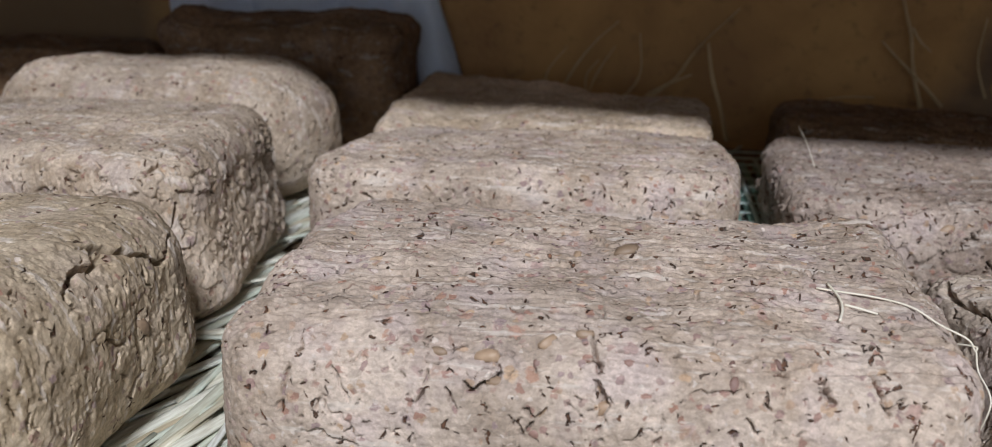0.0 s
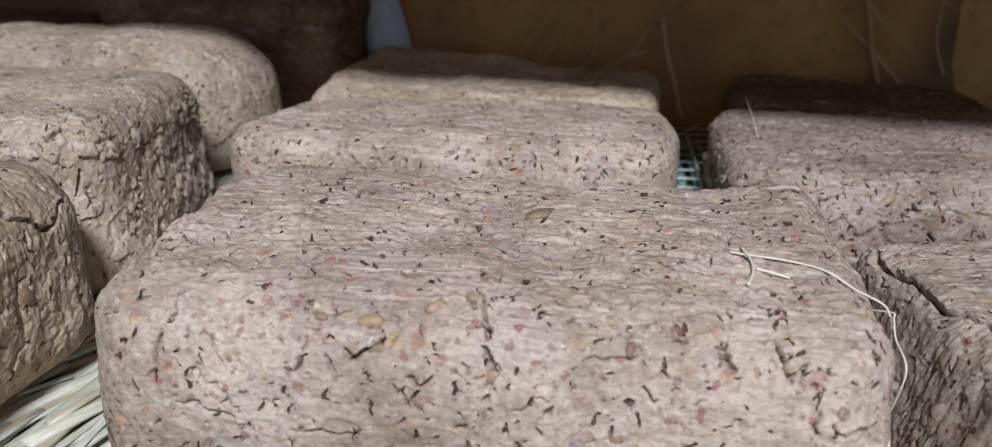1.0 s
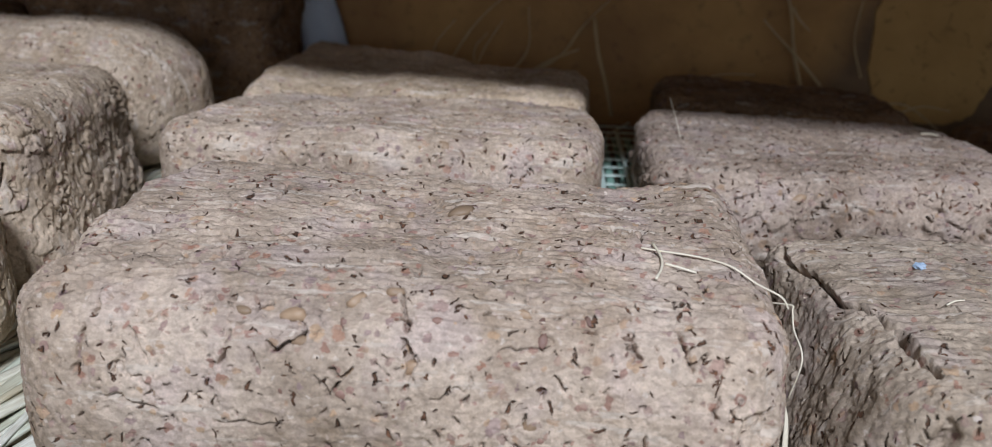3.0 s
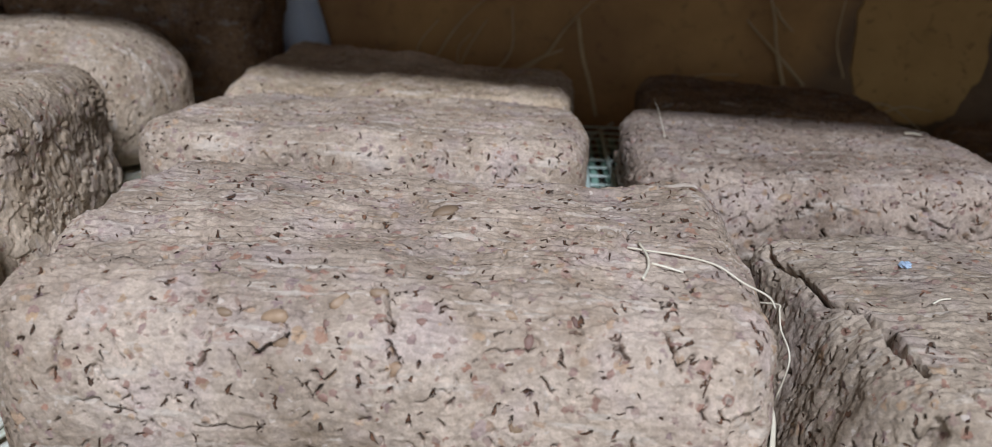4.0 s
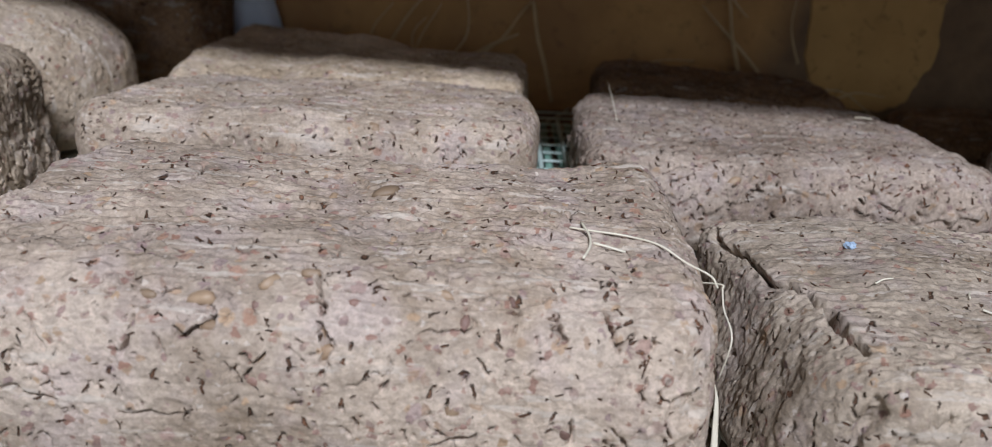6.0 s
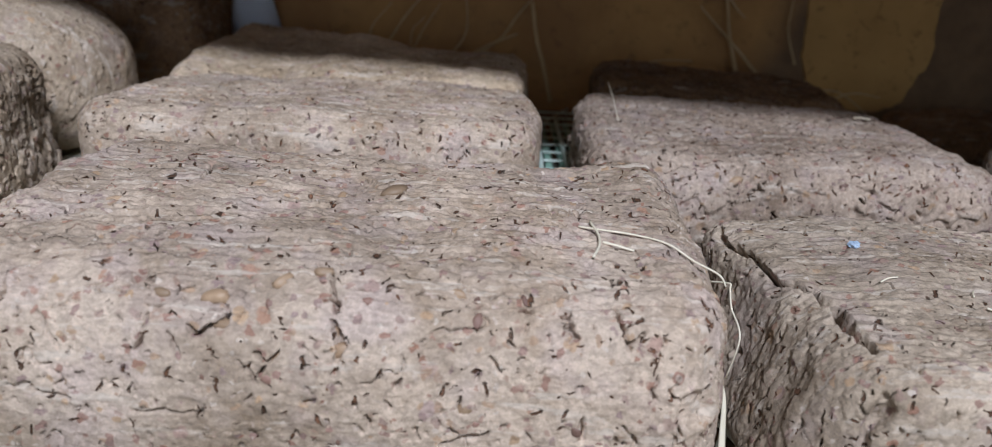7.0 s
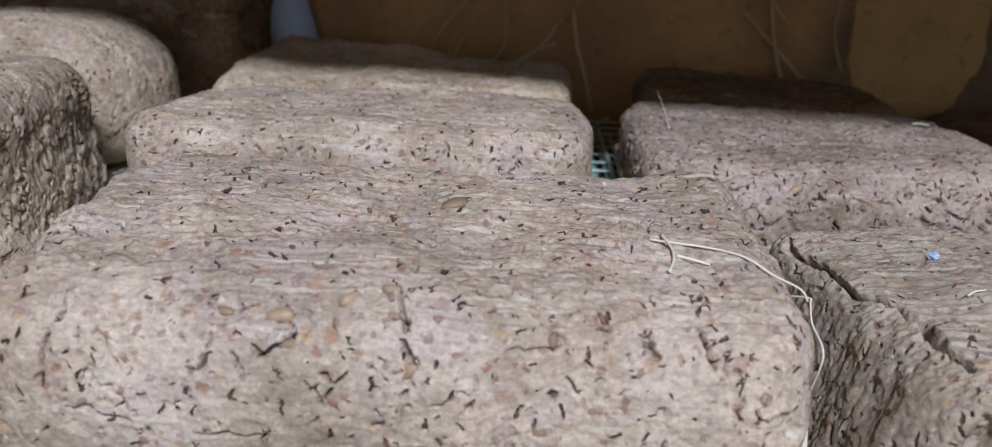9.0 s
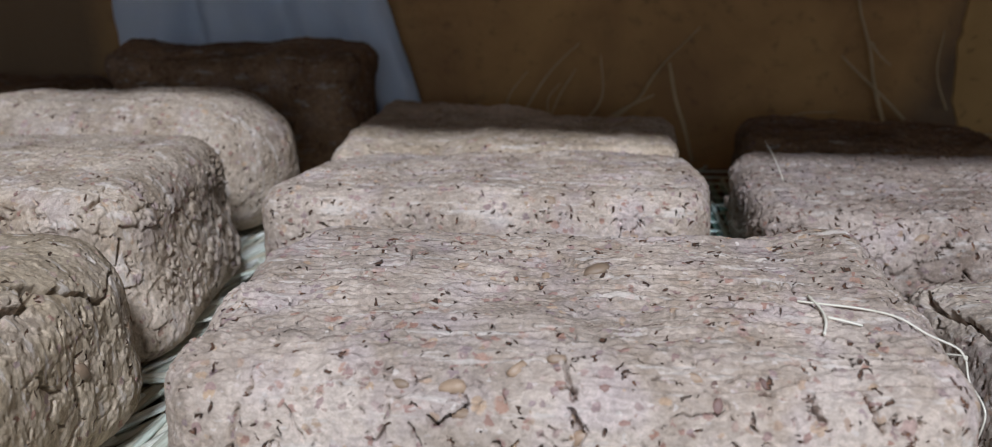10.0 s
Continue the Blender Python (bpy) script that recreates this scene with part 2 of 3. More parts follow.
def straw_material():
    m, nt, b = material("rice_straw", 0.45)
    o = nt.nodes.new("ShaderNodeObjectInfo")
    isl = nt.nodes.new("ShaderNodeNewGeometry")
    r = math_node(nt, "FRACT", math_node(nt, "ADD", o.outputs["Random"], isl.outputs["Random Per Island"]), 0.0)
    tone = ramp(nt, r, [(0.0, (0.62, 0.68, 0.56)), (0.35, (0.82, 0.83, 0.76)), (0.6, (0.76, 0.75, 0.62)), (0.8, (0.54, 0.46, 0.32)), (1.0, (0.66, 0.75, 0.65))])
    n = noise_tex(nt, coords(nt, (1, 12, 12)), 90, 4)
    col = mix(nt, ramp(nt, n, [(0.35, grey(0.0)), (0.75, grey(0.6))]), tone, (0.26, 0.19, 0.10))
    nt.links.new(col, b.inputs["Base Color"])
    bump(nt, b, [(n, 0.4, 0.0005)])
    return m


STRAW = straw_material()
WISP = plain("dry_straw_wisp", (0.64, 0.57, 0.43), (0.80, 0.74, 0.61), 60, 0.6)
# straw colour dimmed for the wisps standing in shade by the wall
DIM_STRAW = plain("shade_dimmed_straw", (0.38, 0.265, 0.13), (0.50, 0.36, 0.19), 60, 0.7)
BEAN = plain("whole_bean", (0.39, 0.262, 0.165), (0.50, 0.355, 0.235), 160, 0.5, relief=0.3, dist=0.0006, per_object=0.45)
HUSK = plain("bean_husk", (0.22, 0.12, 0.09), (0.36, 0.22, 0.18), 220, 0.6, relief=0.3, dist=0.0005, per_object=0.5)
BLUE = plain("pale_blue_plastic", (0.30, 0.42, 0.60), (0.48, 0.58, 0.70), 300, 0.5)
NET = plain("pale_green_plastic", (0.58, 0.74, 0.68), (0.70, 0.82, 0.77), 80, 0.4)
GREEN = plain("sea_green_plastic", (0.22, 0.42, 0.34), (0.32, 0.52, 0.44), 80, 0.4)
BOARD = plain("shelf_wood", (0.10, 0.065, 0.04), (0.22, 0.15, 0.09), 14, 0.75, (1, 8, 8), 0.5, 0.002)
CLOTH = plain("bluish_white_sheet", (0.78, 0.86, 0.98), (0.87, 0.92, 0.99), 18, 0.7)
ROOM = plain("room_plaster", (0.26, 0.25, 0.235), (0.34, 0.33, 0.31), 3, 0.9)
def spotted(name, a, b_col, spot):
    m, nt, b = material(name, 0.9)
    v = coords(nt)
    n = noise_tex(nt, v, 24, 5, 0.6)
    col = ramp(nt, n, [(0.3, a), (0.7, b_col)])
    s1 = noise_tex(nt, v, 90, 3, 0.6, 0.8)
    col = mix(nt, ramp(nt, s1, [(0.60, grey(0)), (0.68, grey(0.75))]), col, spot)
    nt.links.new(col, b.inputs["Base Color"])
    bump(nt, b, [(n, 0.5, 0.003), (s1, 0.5, 0.0012)])
    return m


PATCH = spotted("ochre_plaster", (0.38, 0.215, 0.072), (0.47, 0.275, 0.095), (0.24, 0.13, 0.05))


def wall_material():
    m, nt, b = material("stained_ochre_wall", 0.85)
    v = coords(nt)
    big = noise_tex(nt, v, 8.0, 5, 0.6, 0.4)
    col = ramp(nt, big, [(0.34, (0.29, 0.148, 0.054)), (0.5, (0.39, 0.208, 0.072)), (0.66, (0.46, 0.255, 0.087))])
    spots = noise_tex(nt, v, 70, 4, 0.6)
    col = mix(nt, ramp(nt, spots, [(0.56, grey(0)), (0.72, grey(0.55))]), col, (0.12, 0.07, 0.035))
    # brown stain with a wandering slanting border
    sep = nt.nodes.new("ShaderNodeSeparateXYZ")
    nt.links.new(v, sep.inputs[0])
    line = math_node(nt, "SUBTRACT", sep.outputs[0], math_node(nt, "MULTIPLY", sep.outputs[2], 0.4))
    line = math_node(nt, "ADD", line, math_node(nt, "MULTIPLY", noise_tex(nt, v, 14, 4, 0.6), 0.05))
    stain = nt.nodes.new("ShaderNodeMapRange")
    stain.inputs["From Min"].default_value, stain.inputs["From Max"].default_value = 0.385, 0.425
    nt.links.new(line, stain.inputs["Value"])
    col = mix(nt, stain.outputs["Result"], col, ramp(nt, noise_tex(nt, v, 30, 5, 0.65), [(0.3, (0.12, 0.072, 0.038)), (0.7, (0.20, 0.122, 0.062))]))
    # darker brown towards the wall's far left
    far = nt.nodes.new("ShaderNodeMapRange")
    far.inputs["From Min"].default_value, far.inputs["From Max"].default_value = -0.42, -0.47
    nt.links.new(math_node(nt, "ADD", sep.outputs[0], math_node(nt, "MULTIPLY", noise_tex(nt, v, 20, 4, 0.6), 0.03)), far.inputs["Value"])
    col = mix(nt, far.outputs["Result"], col, (0.17, 0.105, 0.052))
    nt.links.new(col, b.inputs["Base Color"])
    bump(nt, b, [(big, 0.4, 0.004), (noise_tex(nt, v, 160, 5, 0.6), 0.8, 0.002)])
    return m


WALL = wall_material()


# ---- builders ----
def link_mesh(name, verts, quads, mat, extra=()):
    """A mesh object from arrays of corners and of four-sided faces, and further faces."""
    me = bpy.data.meshes.new(name)
    nq = len(quads)
    loops = np.concatenate([np.asarray(quads).ravel(), *[np.asarray(e) for e in extra]]).astype(np.int32)
    sizes = [4] * nq + [len(e) for e in extra]
    starts = np.concatenate(([0], np.cumsum(sizes)[:-1])).astype(np.int32)
    me.vertices.add(len(verts))
    me.vertices.foreach_set("co", np.asarray(verts, dtype=np.float32).ravel())
    me.loops.add(len(loops))
    me.loops.foreach_set("vertex_index", loops)
    me.polygons.add(len(sizes))
    me.polygons.foreach_set("loop_start", starts)
    me.polygons.foreach_set("use_smooth", np.ones(len(sizes), dtype=bool))
    me.update(calc_edges=True)
    me.validate()
    me.materials.append(mat)
    return new(name, me)


def part(name, bm, mat, parent=None, label=""):
    me = bpy.data.meshes.new(name)
    bm.to_mesh(me)
    bm.free()
    me.materials.append(mat)
    ob = new(name, me)
    ob.parent = parent
    return tagged(ob, label)


def slab(name, lo, hi, mat, label, category, bevel=0.002, kind="structure"):
    bm = bmesh.new()
    bmesh.ops.create_cube(bm, size=1.0)
    size, mid = [b - a for a, b in zip(lo, hi)], [(a + b) / 2 for a, b in zip(lo, hi)]
    bmesh.ops.scale(bm, vec=size, verts=bm.verts)
    bmesh.ops.bevel(bm, geom=list(bm.edges), offset=bevel, segments=2, affect="EDGES")
    ob = part(name, bm, mat)
    ob.location = mid
    return tagged(ob, label, category, kind=kind)


def tube(points, radius, sides=6, taper=0.6, flat=1.0):
    """A bmesh tube along points, thinner to its end; flat squashes it in z."""
    bm = bmesh.new()
    pts = [Vector(p) for p in points]
    rings = []
    for k, p in enumerate(pts):
        d = (pts[min(k + 1, len(pts) - 1)] - pts[max(k - 1, 0)]).normalized()
        a = d.cross(Vector((0, 0, 1)))
        a = a.normalized() if a.length > 0.05 else Vector((1, 0, 0))
        b = a.cross(d).normalized()
        r = radius * (1 + (taper - 1) * k / (len(pts) - 1))
        rings.append([bm.verts.new(p + r * (math.cos(q) * a + flat * math.sin(q) * b)) for q in [2 * math.pi * j / sides for j in range(sides)]])
    for r0, r1 in zip(rings, rings[1:]):
        for j in range(sides):
            bm.faces.new((r0[j], r0[(j + 1) % sides], r1[(j + 1) % sides], r1[j]))
    bm.faces.new(rings[0][::-1])
    bm.faces.new(rings[-1])
    for f in bm.faces:
        f.smooth = True
    bmesh.ops.recalc_face_normals(bm, faces=bm.faces)
    return bm


def spline(ctrl, n):
    """Smooth points through the control points."""
    c = [Vector(p) for p in ctrl]
    c = [2 * c[0] - c[1]] + c + [2 * c[-1] - c[-2]]
    out = []
    for k in range(1, len(c) - 2):
        for j in range(n):
            t = j / n
            a, b, d, e = c[k - 1], c[k], c[k + 1], c[k + 2]
            out.append(0.5 * (2 * b + (d - a) * t + (2 * a - 5 * b + 4 * d - e) * t * t + (3 * b - a - 3 * d + e) * t ** 3))
    return out + [c[-2]]


# ---- setting ----
slab("shelf_floor", (-1.2, -0.15, -0.03), (1.2, 0.82, -0.006), BOARD, "dark wooden shelf board under the straw", "shelf")
slab("wall_back", (-1.2, 0.82, -0.03), (1.2, 0.88, 0.7), WALL, "stained ochre-brown wall behind the blocks", "wall")
# unseen side boards, added to keep stray light out of the shelf
slab("wall_left", (-0.96, 0.30, -0.006), (-0.92, 0.82, 0.348), BOARD, "unseen dark wooden side board closing the shelf", "wall")
slab("wall_right", (0.92, 0.30, -0.006), (0.96, 0.82, 0.348), BOARD, "unseen dark wooden side board closing the shelf", "wall")
# the board overhead: slanting front edge, a narrow gap along the wall behind it
EDGE = 0.285
bm = bmesh.new()
low = [bm.verts.new((x, y, 0.35)) for x, y in ((-1.2, EDGE + 0.18), (1.2, EDGE - 0.20), (1.2, 0.80), (-1.2, 0.80))]
top = [bm.verts.new((v.co.x, v.co.y, 0.38)) for v in low]
bm.faces.new(low[::-1])
bm.faces.new(top)
for k in range(4):
    bm.faces.new((low[k], low[(k + 1) % 4], top[(k + 1) % 4], top[k]))
bmesh.ops.bevel(bm, geom=list(bm.edges), offset=0.002, segments=2, affect="EDGES")
tagged(part("ceiling", bm, BOARD), "dark wooden shelf board overhead", "shelf", kind="structure")
slab("room_floor", (-1.25, -1.75, -0.55), (1.25, 0.9, -0.5), ROOM, "grey plaster floor of the room", "floor")
slab("room_ceiling", (-1.25, -1.75, 1.80), (1.25, 0.9, 1.85), ROOM, "grey plaster ceiling of the room", "ceiling")
# unseen back wall in pieces, with an opening left for the added fill lamp
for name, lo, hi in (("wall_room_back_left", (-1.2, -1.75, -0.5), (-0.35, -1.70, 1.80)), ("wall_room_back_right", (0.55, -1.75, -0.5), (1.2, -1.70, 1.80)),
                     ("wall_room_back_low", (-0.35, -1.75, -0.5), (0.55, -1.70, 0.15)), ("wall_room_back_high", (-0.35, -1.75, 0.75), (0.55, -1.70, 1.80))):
    slab(name, lo, hi, ROOM, "unseen grey plaster wall round an opening for the fill lamp", "wall")
slab("wall_room_west", (-1.25, -1.75, -0.5), (-1.2, 0.9, 1.80), ROOM, "grey plaster wall of the room", "wall")
slab("wall_room_east", (1.2, -1.75, -0.5), (1.25, 0.9, 1.80), ROOM, "grey plaster wall of the room", "wall")
slab("wall_room_front", (-1.2, 0.88, -0.5), (1.2, 0.93, 1.80), ROOM, "grey plaster wall of the room", "wall")


# ---- bean blocks ----
GROUP = "fermented bean blocks drying on straw"


def steps(half, res, lo, hi):
    """Places along one axis from -half to half: fine between lo and hi, coarse outside."""
    out = []
    for a, b, r in ((-half, max(lo, -half), res * 5), (max(lo, -half), min(hi, half), res), (min(hi, half), half, res * 5)):
        if b - a > 1e-6:
            out.append(np.linspace(a, b, max(2, int(round((b - a) / r)) + 1))[:-1])
    return np.concatenate(out + [[half]])


def box_grid(axes):
    """Corners on five sides of a box (no underside), welded, with the faces and the loop round the bottom."""
    n = [len(a) - 1 for a in axes]
    offset, allidx, quads = 0, [], []
    for axis, sign in ((0, -1), (0, 1), (1, -1), (1, 1), (2, 1)):
        u, v = [k for k in range(3) if k != axis]
        gu, gv = np.meshgrid(np.arange(n[u] + 1), np.arange(n[v] + 1), indexing="ij")
        idx = np.zeros((gu.size, 3), dtype=np.int64)
        idx[:, u], idx[:, v], idx[:, axis] = gu.ravel(), gv.ravel(), n[axis] if sign > 0 else 0
        q = np.arange(gu.size).reshape(gu.shape)
        quad = np.stack((q[:-1, :-1], q[1:, :-1], q[1:, 1:], q[:-1, 1:]), -1).reshape(-1, 4)
        if (sign > 0) == (axis == 1):
            quad = quad[:, ::-1]
        allidx.append(idx)
        quads.append(quad + offset)
        offset += len(idx)
    allidx, quads = np.concatenate(allidx), np.concatenate(quads)
    key = (allidx[:, 0] * 4096 + allidx[:, 1]) * 4096 + allidx[:, 2]
    _, first, inverse = np.unique(key, return_index=True, return_inverse=True)
    idx = allidx[first]
    quads = inverse.ravel()[quads]
    p = np.stack([np.asarray(axes[k])[idx[:, k]] for k in range(3)], 1)
    low = np.where(idx[:, 2] == 0)[0]
    return p, quads, low[np.argsort(-np.arctan2(p[low, 1] / axes[1][-1], p[low, 0] / axes[0][-1]))]


def rounded(p, half, h, corner, edge, foot):
    """Rounds a box: its upright corners, its upper edge and its foot. Gives places and normals."""
    zone = half[:2] - corner
    over = np.maximum(np.abs(p[:, :2]) - zone, 0) / corner
    sign = np.sign(p[:, :2])
    m = over.max(1)
    length = np.maximum(np.linalg.norm(over, axis=1), 1e-9)
    both = (over > 1e-9).all(1)
    disc = np.where(both[:, None], over * (m / length)[:, None], over)
    xy = np.where(over > 0, sign * (zone + disc * corner), p[:, :2])
    out = np.where(both[:, None], over / length[:, None], (over >= m[:, None]) & (over > 0)) * sign
    out = out / np.maximum(np.linalg.norm(out, axis=1, keepdims=True), 1e-9)
    t = np.where(m > 0, corner * (1 - m), corner)
    dz = h - p[:, 2]
    a, b = np.clip((edge - t) / edge, 0, 1), np.clip((edge - dz) / edge, 0, 1)
    rim = (a > 0) & (b > 0)
    ln = np.maximum(np.sqrt(a * a + b * b), 1e-9)
    t2, dz2 = np.where(rim, edge * (1 - a / ln), t), np.where(rim, edge * (1 - b / ln), dz)
    low = np.clip(1 - p[:, 2] / foot, 0, 1)
    t2 = t2 + np.where(t < 1e-6, foot * (1 - np.sqrt(1 - low * low)), 0)
    q = np.concatenate((xy + out * (t - t2)[:, None], (h - dz2)[:, None]), 1)
    flat = np.where(t < 1e-6, 1.0, 0.0)
    n = np.concatenate((out * np.where(rim, a / ln, flat)[:, None], np.where(rim, b / ln, 1 - flat)[:, None]), 1)
    return q, n / np.maximum(np.linalg.norm(n, axis=1, keepdims=True), 1e-9)


def bean_block(label, x0, x1, y0, y1, h, corner, edge, res, mat, seed, shape=None, lump=1.0, top_grain=1.0, side_grain=0.6, cleft=1.0, chunk=1.0,
               scores=(), swell=1.0, fine=(-9, 9, -9, 9, 0.02), long_cleft=0.5, crumb_scale=160, wander=1.0, dents=(), foot=0.012):
    """One hand-pressed block. shape: bends its points; fine: the stretch of plan with the finest relief;
    scores: single deep clefts on the top (z), front (y) or side (x): axis, from, to, width, depth."""
    mid = np.array(((x0 + x1) / 2, (y0 + y1) / 2, 0.003))
    half = np.array(((x1 - x0) / 2, (y1 - y0) / 2, h))
    axes = [steps(half[0], res, fine[0] - mid[0], fine[1] - mid[0]), steps(half[1], res, fine[2] - mid[1], fine[3] - mid[1])]
    axes.append((steps(h / 2, res, fine[4] - h / 2, 9) + h / 2))
    p, quads, low = box_grid(axes)
    p, n = rounded(p, half, h, corner, edge, foot)
    if shape:
        p = shape(p.copy(), half)
    s, up, side = seed * 31, smooth(0.35, 0.85, n[:, 2]), 1 - smooth(0.3, 0.8, n[:, 2])
    out = swell * 0.0028 * fbm(p * 18, s, 2) + lump * 0.0006 * fbm(p * 75, s + 5, 3)
    wob_slow = np.stack([vnoise(p * 26, s + 61 + k) for k in range(3)], 1) * 0.12
    # pressed layers along the top, drawn fibres down the sides
    out += top_grain * up * (0.00025 * fbm(p * np.array((34, 240, 140)), s + 11, 3) + 0.0004 * fbm(p * np.array((260, 640, 300)), s + 14, 2))
    # torn ledges: flakes lying in steps, long on the top, small on the sides
    for rate, height, where in (((9, 110, 60), 0.0012, top_grain * up), ((60, 230, 120), 0.0003, top_grain * up), ((95, 95, 110), 0.00016, 1 - up)):
        k = 2.6 * fbm(p * np.array(rate) + wob_slow * 1.5, s + 12 + rate[0], 2)
        out += height * where * (np.floor(k) + smooth(0.72, 1.0, k - np.floor(k)) - k * 0.75)
    out += side_grain * side * 0.0006 * fbm(p * np.array((330, 330, 70)), s + 17, 3)
    # crumbs, flakes and grit
    wob = np.stack([vnoise(p * 190, s + 40 + k) + 0.5 * vnoise(p * 420, s + 47 + k) for k in range(3)], 1) * 0.0014
    slow = np.stack([vnoise(p * 75, s + 44 + k) for k in range(3)], 1) * 0.0028
    d1, gap, own = cells((p + wob) * crumb_scale, s + 23)
    out += chunk * (1 - 0.65 * up) * ((own - 0.5) * 0.0010 * smooth(0.0, 0.25, gap) * 160 / crumb_scale - 0.0006 * (own > 0.75) * (1 - smooth(0.0, 0.10, gap)))
    d1, gap, own = cells((p + wob) * np.array((300, 420, 420)), s + 29)
    out += (0.7 + 0.3 * up) * (own - 0.5) * 0.0006 * smooth(0.0, 0.2, gap)
    out += 0.0002 * fbm(p * 520, s + 33, 2)
    # torn clefts: a few long ones, many short ones
    a = np.abs(vnoise(p * 55 + 2.5 * wob * 55, s + 51))
    gate = smooth(0.34, 0.55, vnoise(p * 45, s + 57))
    out -= cleft * long_cleft * 0.005 * (1 - smooth(0.0, 0.035, a)) * gate
    bias = np.stack((0.5 + 1.2 * up, 0.5 + 0 * up, 0.5 + 0.8 * side), 1)
    out -= cleft * 0.0055 * slits((p + wob * 1.3) * 120, n, s + 71, 0.30, 0.37, 0.088, bias)
    out -= cleft * 0.0035 * slits((p + wob * 1.0) * 210, n, s + 91, 0.24, 0.36, 0.11, bias)
    for axis, u0, v0, u1, v1, width, depth in scores:
        k = "xyz".index(axis)
        keep = [j for j in range(3) if j != k]
        facing = smooth(0.30, 0.60, np.abs(n[:, k]))
        q = (p + wob * 1.2 + slow * wander + mid)[:, keep]
        e0, e1 = np.array((u0, v0)), np.array((u1, v1))
        t = np.clip(((q - e0) @ (e1 - e0)) / ((e1 - e0) @ (e1 - e0)), 0, 1)
        near = np.linalg.norm(q - (e0 + t[:, None] * (e1 - e0)), axis=1)
        out -= facing * depth * (1 - smooth(0.5 * width, width, near)) * (1 - 0.5 * np.abs(2 * t - 1))
    for x, z, r, depth in dents:
        d = np.linalg.norm((p + wob * 0.8 + mid)[:, (0, 2)] - np.array((x, z)), axis=1) / r
        out -= (n[:, 1] < -0.4) * depth * ((1 - smooth(0.55, 1.0, d)) - 0.3 * (1 - smooth(0.0, 0.3, np.abs(d - 1.1))))
    p = p + n * (out * smooth(0.0, 0.012, p[:, 2]))[:, None]
    ob = link_mesh("bean_block", p, quads, mat, [low])
    ob.location = mid
    tagged(ob, label, "bean block", GROUP)
    return ob, p, n


def bean_mesh(name, size, seed, mat, flat):
    bm = bmesh.new()
    bmesh.ops.create_icosphere(bm, subdivisions=2, radius=1.0)
    for v in bm.verts:
        k = 1 + 0.38 * noise.noise(v.co * 1.5 + Vector((seed * 3.7, 0, 0)))
        v.co = Vector((v.co.x * size * 0.5, v.co.y * size * (0.22 + 0.05 * (seed % 4)), v.co.z * size * flat)) * k
    for f in bm.faces:
        f.smooth = True
    me = bpy.data.meshes.new(name)
    bm.to_mesh(me)
    bm.free()
    me.materials.append(mat)
    return me


BEANS = [bean_mesh("bean", 0.0080, k, BEAN, 0.20) for k in range(4)]
HUSKS = [bean_mesh("husk", 0.0048, k + 9, HUSK, 0.13) for k in range(4)]


def embed(block, p, n, k, me, name, size, rng, sink):
    """Sets a bean or husk into the surface at corner point k."""
    ob = new(name, me)
    ob.parent = block
    turn = Vector(n[k]).to_track_quat("Z", "Y").to_matrix().to_4x4() @ pose(0, 0, 0, rng.uniform(-12, 12), rng.uniform(-12, 12), rng.uniform(0, 360))
    ob.matrix_basis = Matrix.Translation(Vector(p[k]) - Vector(n[k]) * sink) @ turn @ Matrix.Diagonal((size, size, size, 1))
    return ob


def scatter(block, p, n, seed, beans, husks):
    rng = random.Random(seed)
    seen = np.where((p[:, 2] > 0.012) & (n[:, 1] < 0.3))[0]
    for _ in range(beans):
        embed(block, p, n, rng.choice(seen), rng.choice(BEANS), "bean", rng.uniform(0.5, 0.9), rng, 0.0007)
    for _ in range(husks):
        embed(block, p, n, rng.choice(seen), rng.choice(HUSKS), "husk", rng.uniform(0.4, 1.0), rng, 0.0002)


def nearest(p, q):
    return int(np.argmin(((p - np.array(q)) ** 2).sum(1)))


def skew(front=0.0, back=0.0, drop_back=0.0, drop_right=0.0, left=0.0, right=0.0, narrow=0.0, taper_left=0.0, taper_right=0.0, lean_left=0.0, bulge=0.0):
    """front, back: metres by which that side shifts in y from the right end to the left end; drop_back, drop_right: height lost there; narrow: metres lost at each back end;
    taper_left, taper_right: metres lost at that back end; lean_left: how far the left front leans inwards; bulge: how far the front swells out at half height."""
    def bend(p, half):
        u, v, w = p[:, 0] / half[0] / 2 + 0.5, p[:, 1] / half[1] / 2 + 0.5, np.clip(p[:, 2] / (2 * half[2]), 0, 1)
        p[:, 1] += (1 - u) * (front * (1 - v) + back * v)
        p[:, 0] += w * (left * (1 - u) + right * u)
        p[:, 0] += narrow * v * (1 - 2 * u) + taper_left * v * v * (1 - u) - taper_right * v * v * u + lean_left * 2 * w * (1 - u) ** 2 * (1 - v)
        p[:, 1] -= bulge * (1 - v) * np.sin(np.clip(p[:, 2] / half[2], 0, 1) * math.pi)
        p[:, 2] -= w * (drop_back * v + drop_right * u)
        return p
    return bend


